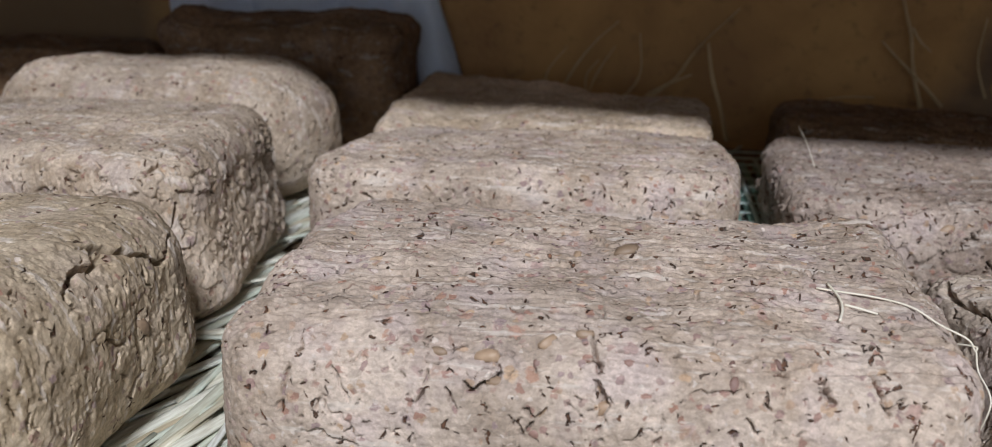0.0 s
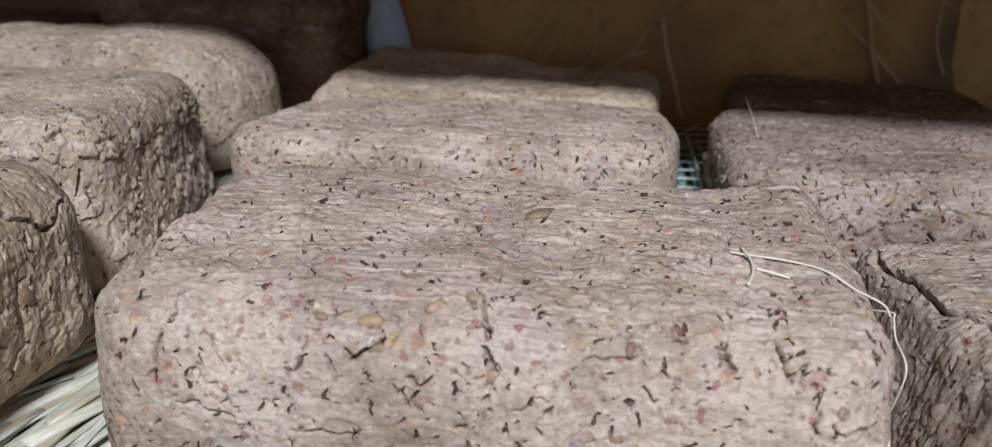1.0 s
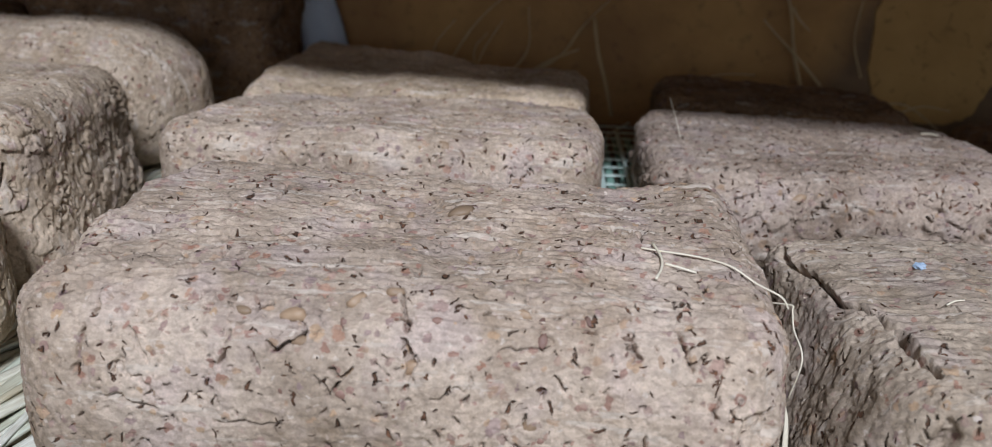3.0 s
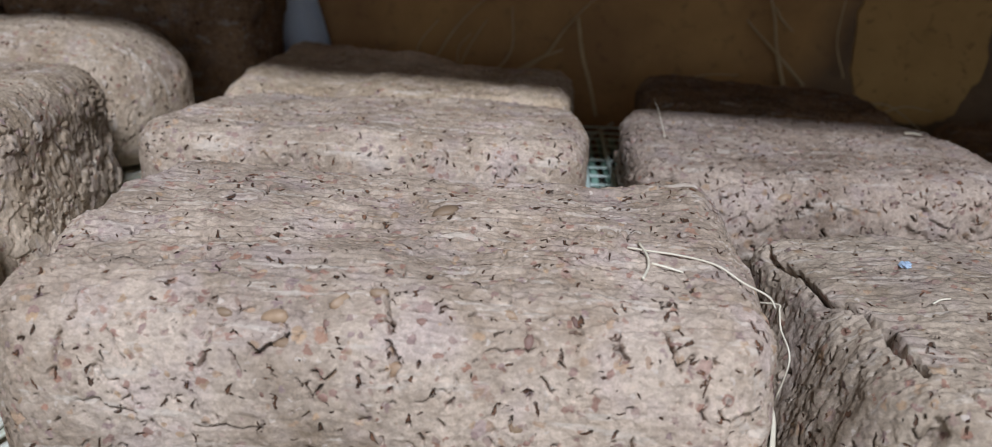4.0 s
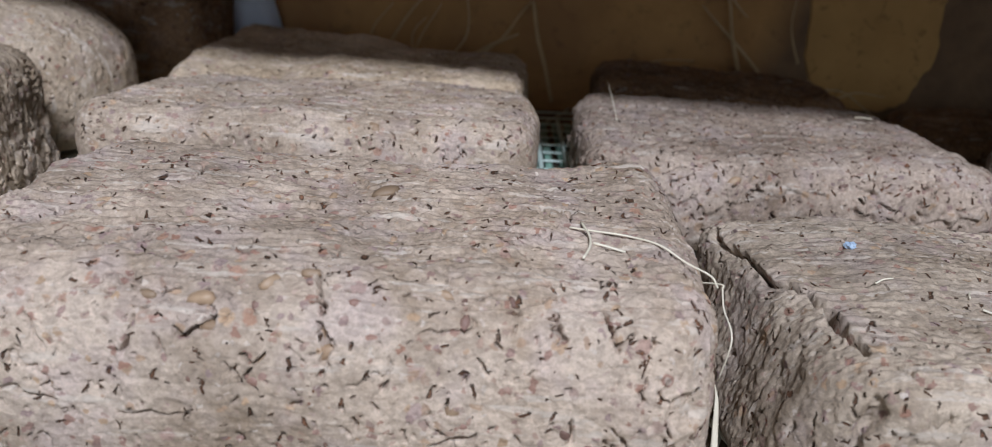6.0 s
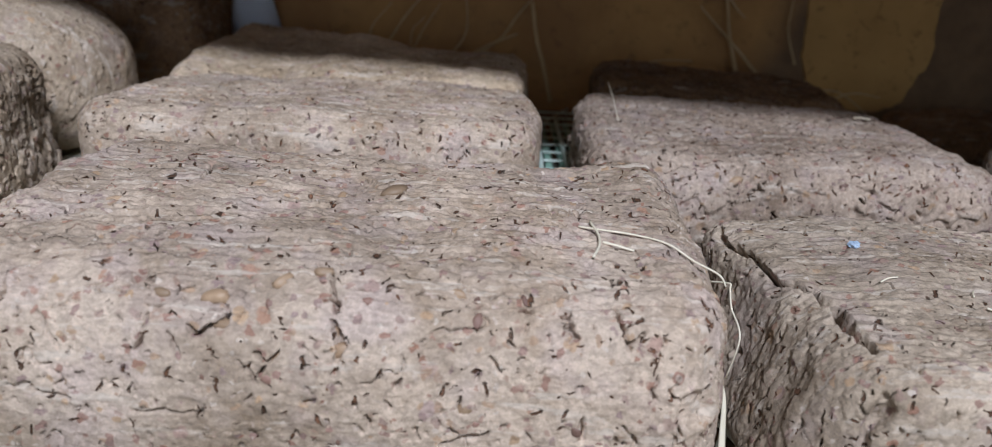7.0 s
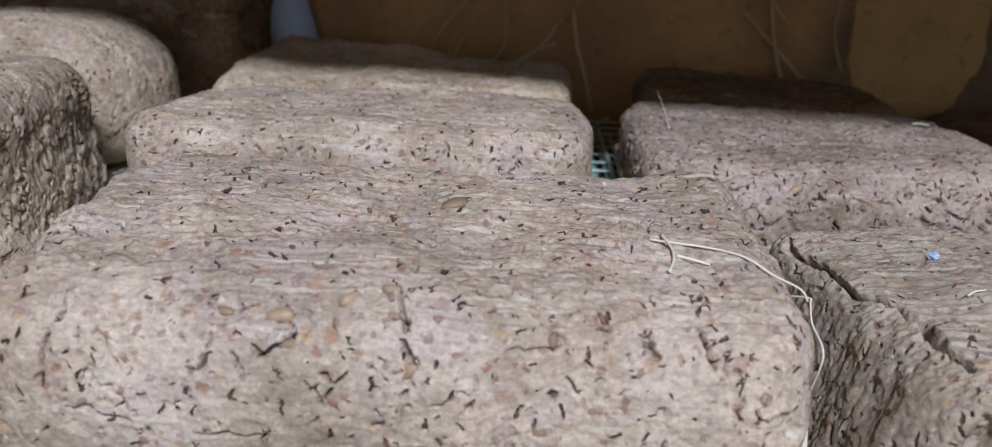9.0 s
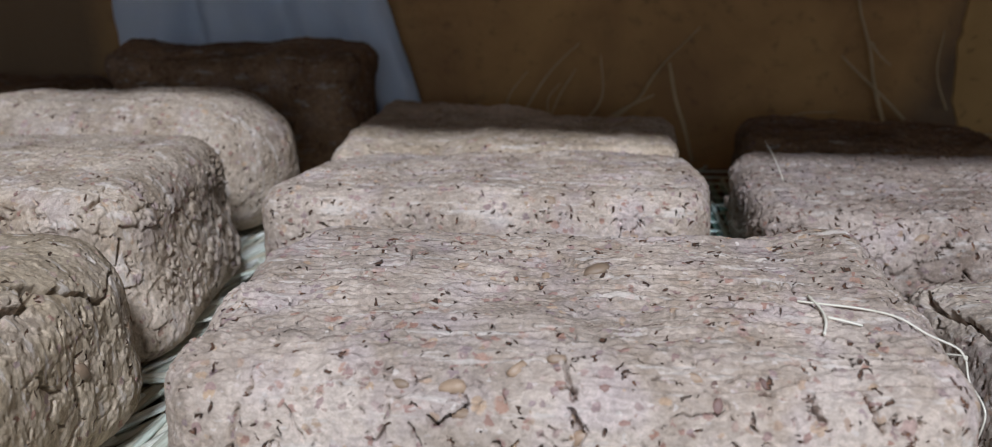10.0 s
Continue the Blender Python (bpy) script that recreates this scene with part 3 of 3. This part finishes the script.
W, D = 0.0009, 0.0075
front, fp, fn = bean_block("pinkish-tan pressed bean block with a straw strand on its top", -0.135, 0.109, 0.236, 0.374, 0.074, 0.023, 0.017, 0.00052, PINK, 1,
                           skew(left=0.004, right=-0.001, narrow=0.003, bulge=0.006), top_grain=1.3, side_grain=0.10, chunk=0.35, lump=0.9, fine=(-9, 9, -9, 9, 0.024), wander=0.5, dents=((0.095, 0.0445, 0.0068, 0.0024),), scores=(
                               ("y", -0.009, 0.078, -0.007, 0.070, W, D), ("y", -0.007, 0.067, -0.004, 0.058, W * 1.3, D), ("y", -0.047, 0.0635, -0.041, 0.062, W, D),
                               ("y", -0.041, 0.062, -0.035, 0.066, W * 1.2, D), ("y", 0.057, 0.071, 0.059, 0.063, W, D), ("y", 0.070, 0.072, 0.075, 0.062, W, D),
                               ("y", -0.101, 0.066, -0.105, 0.050, W * 0.8, 0.003), ("y", -0.087, 0.061, -0.083, 0.056, W, D), ("y", 0.024, 0.030, 0.037, 0.034, W, D),
                               ("z", -0.071, 0.334, -0.067, 0.314, W, D), ("z", -0.108, 0.274, -0.102, 0.280, W * 1.4, D), ("z", 0.022, 0.277, 0.033, 0.285, W * 1.4, D),
                               ("y", -0.098, 0.043, -0.080, 0.0405, W * 0.8, 0.003), ("y", -0.062, 0.037, -0.042, 0.039, W * 0.8, 0.003)))
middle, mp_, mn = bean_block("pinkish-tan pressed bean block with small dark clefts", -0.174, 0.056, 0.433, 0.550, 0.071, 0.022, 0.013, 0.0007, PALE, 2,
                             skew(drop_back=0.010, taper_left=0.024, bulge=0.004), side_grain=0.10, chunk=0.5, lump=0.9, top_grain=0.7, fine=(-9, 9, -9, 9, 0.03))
torn, np_, nn = bean_block("tan bean block with a torn edge, half in shadow", -0.172, 0.050, 0.548, 0.648, 0.068, 0.010, 0.012, 0.0010, STRAWY, 3,
                           skew(back=0.130, drop_back=0.002, taper_left=-0.012), side_grain=0.3, chunk=1.5, lump=1.8, top_grain=0.3, crumb_scale=120, fine=(-9, 9, -9, 9, 0.04))
left_near, lp, ln = bean_block("yellowish-tan bean block with long cracks and fibrous sides", -0.43, -0.178, 0.180, 0.343, 0.089, 0.038, 0.027, 0.0006, OCHRE, 4,
                               skew(drop_back=0.014), foot=0.03, side_grain=0.6, chunk=0.6, cleft=0.8, long_cleft=0.8, crumb_scale=120, wander=1.3, top_grain=0.2, fine=(-0.27, 9, -9, 9, 0.006), scores=(
                                   ("x", 0.240, 0.075, 0.255, 0.082, 0.0014, 0.008), ("x", 0.255, 0.082, 0.276, 0.078, 0.0014, 0.008), ("x", 0.276, 0.077, 0.301, 0.069, 0.0017, 0.009),
                                   ("x", 0.301, 0.069, 0.319, 0.071, 0.0010, 0.006), ("x", 0.256, 0.060, 0.266, 0.049, 0.0011, 0.006), ("x", 0.274, 0.050, 0.276, 0.034, 0.0014, 0.005),
                                   ("x", 0.276, 0.034, 0.268, 0.024, 0.0011, 0.005)))
left_mid, kp, kn = bean_block("tan bean block with a crumbly front and fibrous side", -0.43, -0.193, 0.354, 0.520, 0.091, 0.034, 0.020, 0.0007, TAN, 5,
                              skew(front=0.03, drop_back=0.010, right=-0.018, taper_right=0.020), foot=0.022, side_grain=0.4, chunk=1.9, cleft=1.2, long_cleft=0.7, lump=0.9, top_grain=0.4, crumb_scale=100, fine=(-0.36, 9, -9, 9, 0.006), scores=(
                                  ("y", -0.246, 0.090, -0.243, 0.079, 0.0013, 0.006), ("y", -0.222, 0.084, -0.214, 0.086, 0.0011, 0.006), ("y", -0.206, 0.070, -0.209, 0.060, 0.0013, 0.007)))
left_far, jp, jn = bean_block("domed tan bean block with its back in shadow", -0.46, -0.211, 0.538, 0.658, 0.095, 0.058, 0.043, 0.0010, TAN, 6,
                              None, foot=0.042, side_grain=0.4, chunk=0.6, lump=0.8, fine=(-9, 9, -9, 9, 0.02))
dark, dp, dn = bean_block("tall bean block standing in deep shadow", -0.392, -0.190, 0.688, 0.79, 0.114, 0.016, 0.012, 0.0014, SHADED_BROWN, 7,
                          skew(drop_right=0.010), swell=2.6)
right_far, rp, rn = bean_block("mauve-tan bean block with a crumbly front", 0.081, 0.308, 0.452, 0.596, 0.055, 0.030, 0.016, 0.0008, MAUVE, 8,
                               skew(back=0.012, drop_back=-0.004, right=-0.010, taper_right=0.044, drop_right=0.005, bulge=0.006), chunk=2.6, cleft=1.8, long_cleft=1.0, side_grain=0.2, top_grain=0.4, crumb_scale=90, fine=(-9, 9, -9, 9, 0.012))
# its paste colour carries some of the shelf's shadow
behind, bp, bn = bean_block("brown bean block behind another, the shelf's shadow deepened in its colour", 0.102, 0.280, 0.612, 0.715, 0.058, 0.035, 0.016, 0.0013, SHADED_BROWN, 12,
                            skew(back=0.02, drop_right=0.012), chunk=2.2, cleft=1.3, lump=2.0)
right_near, qp, qn = bean_block("tan bean block with a deep crack along its corner", 0.116, 0.375, 0.232, 0.376, 0.056, 0.022, 0.012, 0.0006, GREYISH, 9,
                                skew(left=0.004, lean_left=0.026), side_grain=0.4, chunk=0.8, cleft=1.1, wander=1.1, crumb_scale=120, fine=(-9, 0.27, -9, 9, 0.006), scores=(
                                    ("z", 0.124, 0.356, 0.131, 0.326, 0.0014, 0.006), ("z", 0.131, 0.326, 0.142, 0.290, 0.0022, 0.010), ("z", 0.142, 0.290, 0.146, 0.266, 0.0019, 0.010),
                                    ("z", 0.146, 0.266, 0.148, 0.250, 0.0019, 0.010), ("y", 0.148, 0.052, 0.144, 0.036, 0.0020, 0.006)))
shade, ep, en = bean_block("bean block lost in shadow by the wall", -0.70, -0.43, 0.69, 0.79, 0.085, 0.022, 0.016, 0.002, SHADED_BROWN, 10)
# block added and coloured dark in place of the shadowed gap
low_dark, wp, wn = bean_block("low dark shape standing for the shadowed gap by the wall", 0.345, 0.60, 0.640, 0.76, 0.026, 0.03, 0.016, 0.0018, SHADED_BROWN, 13)
side, sp, sn = bean_block("greyish-tan bean block at the shelf's far end", 0.346, 0.52, 0.475, 0.585, 0.044, 0.022, 0.016, 0.0014, MAUVE, 11)

# ---- straw and net under the blocks ----
rng = random.Random(5)
mat_ob = tagged(new("straw_bedding"), "pale dry rice straw spread under the blocks", "straw")
STALKS = []
for k in range(8):
    length, r = rng.uniform(0.16, 0.26), rng.uniform(0.0019, 0.0038)
    bow = [rng.uniform(-0.004, 0.004) for _ in range(3)]
    bm = tube(spline([(-length / 2, 0, 0), (-length / 6, bow[0], 0), (length / 6, bow[1], 0.001), (length / 2, bow[2], 0)], 4), r, 8, 0.75, 0.55)
    me = bpy.data.meshes.new("stalk")
    bm.to_mesh(me)
    bm.free()
    me.materials.append(STRAW)
    STALKS.append(me)
for k in range(210):
    ob = new("stalk", rng.choice(STALKS))
    ob.parent = mat_ob
    y = rng.uniform(0.12, 0.70)
    ob.matrix_basis = pose(-0.195 + rng.uniform(-0.07, 0.10), y, rng.uniform(-0.003, 0.0025), 0, rng.uniform(-1.0, 1.0), 74 + rng.gauss(0, 9))
for k, (x, y, turn) in enumerate(((-0.165, 0.366, 14), (-0.170, 0.371, 18), (-0.160, 0.361, 9), (-0.185, 0.44, 40), (-0.20, 0.50, 52))):
    ob = new("stalk", STALKS[k])
    ob.parent = mat_ob
    ob.matrix_basis = pose(x, y, 0.0065, 0, 0.5, turn) @ Matrix.Diagonal((0.5, 0.8, 0.9, 1))
bm = bmesh.new()
for k in range(420):
    m = pose(rng.uniform(-0.5, 0.45), rng.uniform(0.0, 0.72), -0.0045, 0, 0, 74 + rng.gauss(0, 12))
    one = rng.choice(STALKS)
    base = [bm.verts.new(m @ v.co) for v in one.vertices]
    for f in one.polygons:
        bm.faces.new([base[i] for i in f.vertices]).smooth = True
tagged(part("straw_layer", bm, STRAW, mat_ob), kind="stuff")

net = tagged(new("plastic_net"), "pale green woven plastic net under the blocks", "net")
for k in range(14):
    x = 0.02 + 0.010 * k
    part("strand", tube(spline([(x, 0.48, 0.0015), (x + 0.001, 0.6, 0.0025), (x - 0.001, 0.74, 0.0015)], 5), 0.0030, 6, 1.0, 0.16), GREEN, net)
for k in range(14):
    y = 0.49 + 0.021 * k
    part("strand", tube(spline([(0.015, y, 0.004), (0.09, y + 0.001, 0.0046), (0.165, y - 0.001, 0.004)], 5), 0.0026, 6, 1.0, 0.2), NET, net)
for k in range(8):
    x = 0.028 + 0.018 * k
    part("strand", tube(spline([(x, 0.48, 0.0055), (x + 0.001, 0.6, 0.006), (x - 0.001, 0.74, 0.0055)], 5), 0.0018, 6, 1.0, 0.25), NET, net)

# ---- sheet on the wall ----
bm = bmesh.new()
cols, rows_n = 60, 24
grid = []
for i in range(cols + 1):
    line = []
    for j in range(rows_n + 1):
        u, w = i / cols, j / rows_n
        z = 0.0 + 0.30 * w
        right = -0.141 - 0.28 * z
        x = -0.430 + u * (right + 0.430)
        y = 0.798 - 0.013 * math.sin(u * 17 + 1.5 * w) * (0.5 + 0.5 * math.sin(u * 5)) - 0.007 * math.sin(u * 37 + 4 * w) + 0.004 * noise.noise(Vector((x * 55, z * 40, 4))) + 0.003 * noise.noise(Vector((x * 30, z * 12, 0)))
        line.append(bm.verts.new((x, y, z)))
    grid.append(line)
for i in range(cols):
    for j in range(rows_n):
        bm.faces.new((grid[i][j], grid[i + 1][j], grid[i + 1][j + 1], grid[i][j + 1])).smooth = True
bmesh.ops.solidify(bm, geom=list(bm.faces), thickness=0.0008)
tagged(part("hanging_sheet", bm, CLOTH), "bluish-white creased sheet hanging against the wall", "sheet")

# ---- plaster patch ----
bm = bmesh.new()
ring_a, ring_b = [], []
for k in range(72):
    q = 2 * math.pi * k / 72
    wob = 1 + 0.10 * noise.noise(Vector((math.cos(q) * 2.2, math.sin(q) * 2.2, 3))) + 0.07 * noise.noise(Vector((math.cos(q) * 7, math.sin(q) * 7, 1))) + 0.03 * noise.noise(Vector((math.cos(q) * 21, math.sin(q) * 21, 5)))
    ca, sa = math.cos(q), math.sin(q)
    x = 0.357 + 0.058 * wob * math.copysign(abs(ca) ** 0.7, ca)
    z = 0.092 + 0.085 * wob * math.copysign(abs(sa) ** 0.8, sa)
    ring_a.append(bm.verts.new((x, 0.821, z)))
    ring_b.append(bm.verts.new((x * 0.985 + 0.0053, 0.8175, z * 0.985 + 0.0014)))
for k in range(72):
    bm.faces.new((ring_a[k], ring_a[(k + 1) % 72], ring_b[(k + 1) % 72], ring_b[k]))
bm.faces.new(ring_b)
bmesh.ops.recalc_face_normals(bm, faces=bm.faces)
tagged(part("plaster_patch", bm, PATCH), "flaking ochre plaster patch on the wall", "plaster", kind="structure")


# ---- straw wisps ----
def wisp(label, ctrl, radius=0.0009, taper=0.5, flat=1.0, mat=WISP):
    return tagged(part("straw_wisp", tube(spline(ctrl, 6), radius, 6, taper, flat), mat), label, "straw")


STEM = "forked dry straw stem leaning on the wall"
HAIR = "thin straw hair against the wall"
wisp(STEM, [(0.240, 0.80, 0.040), (0.234, 0.803, 0.060), (0.230, 0.805, 0.076), (0.225, 0.806, 0.102), (0.214, 0.806, 0.135), (0.210, 0.806, 0.17)], 0.0019, mat=DIM_STRAW)
wisp(STEM, [(0.256, 0.797, 0.042), (0.244, 0.80, 0.055), (0.231, 0.803, 0.068), (0.216, 0.805, 0.082), (0.203, 0.806, 0.095)], 0.0016, mat=DIM_STRAW)
wisp(STEM, [(0.226, 0.806, 0.106), (0.233, 0.806, 0.096), (0.243, 0.806, 0.087)], 0.0013, mat=DIM_STRAW)
wisp(HAIR, [(0.290, 0.80, 0.050), (0.283, 0.805, 0.072), (0.281, 0.806, 0.088), (0.284, 0.808, 0.115)], 0.0010, mat=DIM_STRAW)
wisp(HAIR, [(-0.066, 0.795, 0.050), (-0.051, 0.80, 0.074), (-0.036, 0.804, 0.092), (-0.018, 0.806, 0.108)], 0.0011, mat=DIM_STRAW)
wisp("broad dry straw blade leaning on the wall", [(0.012, 0.785, 0.045), (0.033, 0.79, 0.062), (0.046, 0.80, 0.080), (0.058, 0.804, 0.094), (0.084, 0.806, 0.120)], 0.0024, 0.5, 0.4, DIM_STRAW)
wisp("broken dry straw lying behind the blocks", [(0.008, 0.775, 0.048), (0.026, 0.78, 0.058), (0.046, 0.785, 0.066)], 0.0017, mat=DIM_STRAW)
wisp("long dull straw blade between two blocks", [(0.076, 0.745, 0.018), (0.069, 0.75, 0.045), (0.062, 0.76, 0.067), (0.057, 0.77, 0.095)], 0.0024, 0.6, 0.5, DIM_STRAW)
wisp("thin white hair on a bean block", [(0.1035, 0.520, 0.0585), (0.1025, 0.545, 0.066), (0.1020, 0.575, 0.070)], 0.0003)

hay = random.Random(8)
for k in range(14):
    x, y = hay.uniform(0.12, 0.30), hay.uniform(0.72, 0.80)
    q, ln_ = hay.uniform(-0.5, 0.5), hay.uniform(0.03, 0.06)
    z = hay.uniform(0.02, 0.045)
    wisp("dry hay stalk in the gap by the wall", [(x, y, z), (x + ln_ * 0.5 * math.cos(q), y + 0.004, z + ln_ * 0.3 * math.sin(q) + 0.006), (x + ln_ * math.cos(q), y, z + ln_ * math.sin(q))], hay.uniform(0.0006, 0.0013), mat=DIM_STRAW)
for k in range(4):
    x = hay.uniform(-0.08, 0.06)
    wisp("dry hay stalk leaning on the wall", [(x, 0.775, 0.03), (x + hay.uniform(-0.01, 0.04), 0.79, 0.06), (x + hay.uniform(0.0, 0.06), 0.80, hay.uniform(0.07, 0.11))], hay.uniform(0.0006, 0.0011), mat=DIM_STRAW)

# ---- strand and crumbs on the blocks ----
def drape(block, p, pts, lift):
    """Lays points of the plan on a block's surface."""
    out = []
    for x, y in pts:
        q = p[:, :2] + np.array(block.location[:2])
        near = ((q - np.array((x, y))) ** 2).sum(1) < 0.0012 ** 2
        out.append((x, y, block.location.z + (p[near, 2].max() if near.any() else 0.07) + lift))
    return out


wisp("pale straw strand lying across a bean block", drape(front, fp, [(0.063, 0.290), (0.070, 0.288), (0.081, 0.286), (0.091, 0.281), (0.099, 0.2765)], 0.0005) + [(0.1065, 0.273, 0.0695), (0.109, 0.272, 0.066)], 0.00040, 0.8)
wisp("short broken straw on a bean block", drape(front, fp, [(0.067, 0.293), (0.069, 0.284), (0.0685, 0.275), (0.066, 0.266)], 0.0006), 0.00048, 0.9)
wisp("short pale blue-white straw sliver on a bean block", drape(front, fp, [(0.070, 0.279), (0.0745, 0.278), (0.080, 0.277)], 0.0005), 0.00048, 0.8)
wisp("bent pale straw hanging down the side of a bean block", [(0.104, 0.294, 0.058), (0.1125, 0.283, 0.0625), (0.1130, 0.281, 0.0612), (0.1135, 0.278, 0.056), (0.1140, 0.266, 0.0515), (0.1125, 0.269, 0.035)], 0.00034, 0.9)
wisp("flat pale straw blade beside a bean block", [(0.1115, 0.268, 0.034), (0.1125, 0.267, 0.029), (0.1130, 0.265, 0.018), (0.1135, 0.262, 0.004)], 0.0004, 4.0, 0.2)
for x, y, x2, y2 in ((0.196, 0.288, 0.199, 0.294), (0.196, 0.279, 0.201, 0.274), (0.168, 0.296, 0.174, 0.297)):
    wisp("tiny white splinter on a bean block", drape(right_near, qp, [(x, y), ((x + x2) / 2, (y + y2) / 2 + 0.0006), (x2, y2)], 0.0005), 0.00035, 0.8)
wisp("tiny white splinter on a bean block", drape(right_far, rp, [(0.252, 0.555), (0.257, 0.556), (0.262, 0.555)], 0.0006), 0.0008, 0.9)


def crumb(label, block, p, x, y, size, mat):
    bm = bmesh.new()
    bmesh.ops.create_icosphere(bm, subdivisions=3, radius=size)
    for v in bm.verts:
        v.co *= 1 + 0.5 * noise.noise(v.co * 900)
        v.co.z *= 0.6
    ob = part("crumb", bm, mat)
    ob.location = drape(block, p, [(x, y)], size * 0.3)[0]
    return tagged(ob, label, "crumb")


crumb("small pale blue plastic crumb on a bean block", right_near, qp, 0.1715, 0.331, 0.0022, BLUE)

# ---- beans and husks in the blocks ----
for x, y, z, size in ((-0.001, 0.316, 0.077, 1.15), (-0.040, 0.236, 0.074, 1.0), (-0.024, 0.240, 0.076, 0.8), (-0.036, 0.234, 0.061, 1.05), (-0.003, 0.234, 0.057, 0.9),
                      (-0.027, 0.234, 0.041, 0.8), (-0.055, 0.236, 0.072, 0.6), (0.031, 0.234, 0.041, 0.6), (-0.062, 0.236, 0.050, 0.6), (-0.012, 0.245, 0.076, 0.7)):
    k = nearest(fp + np.array(front.location), (x, y, z))
    embed(front, fp, fn, k, BEANS[int(x * 1000) % 4], "bean", size * 1.15, rng, 0.0005)
embed(left_near, lp, ln, nearest(lp + np.array(left_near.location), (-0.179, 0.280, 0.050)), BEANS[1], "bean", 1.3, rng, 0.0005)
scatter(front, fp, fn, 1, 10, 46)
scatter(middle, mp_, mn, 2, 5, 24)
scatter(torn, np_, nn, 3, 3, 6)
scatter(left_near, lp, ln, 4, 6, 8)
scatter(left_mid, kp, kn, 5, 9, 10)
scatter(left_far, jp, jn, 6, 4, 8)
scatter(right_far, rp, rn, 8, 8, 18)
scatter(right_near, qp, qn, 9, 5, 18)
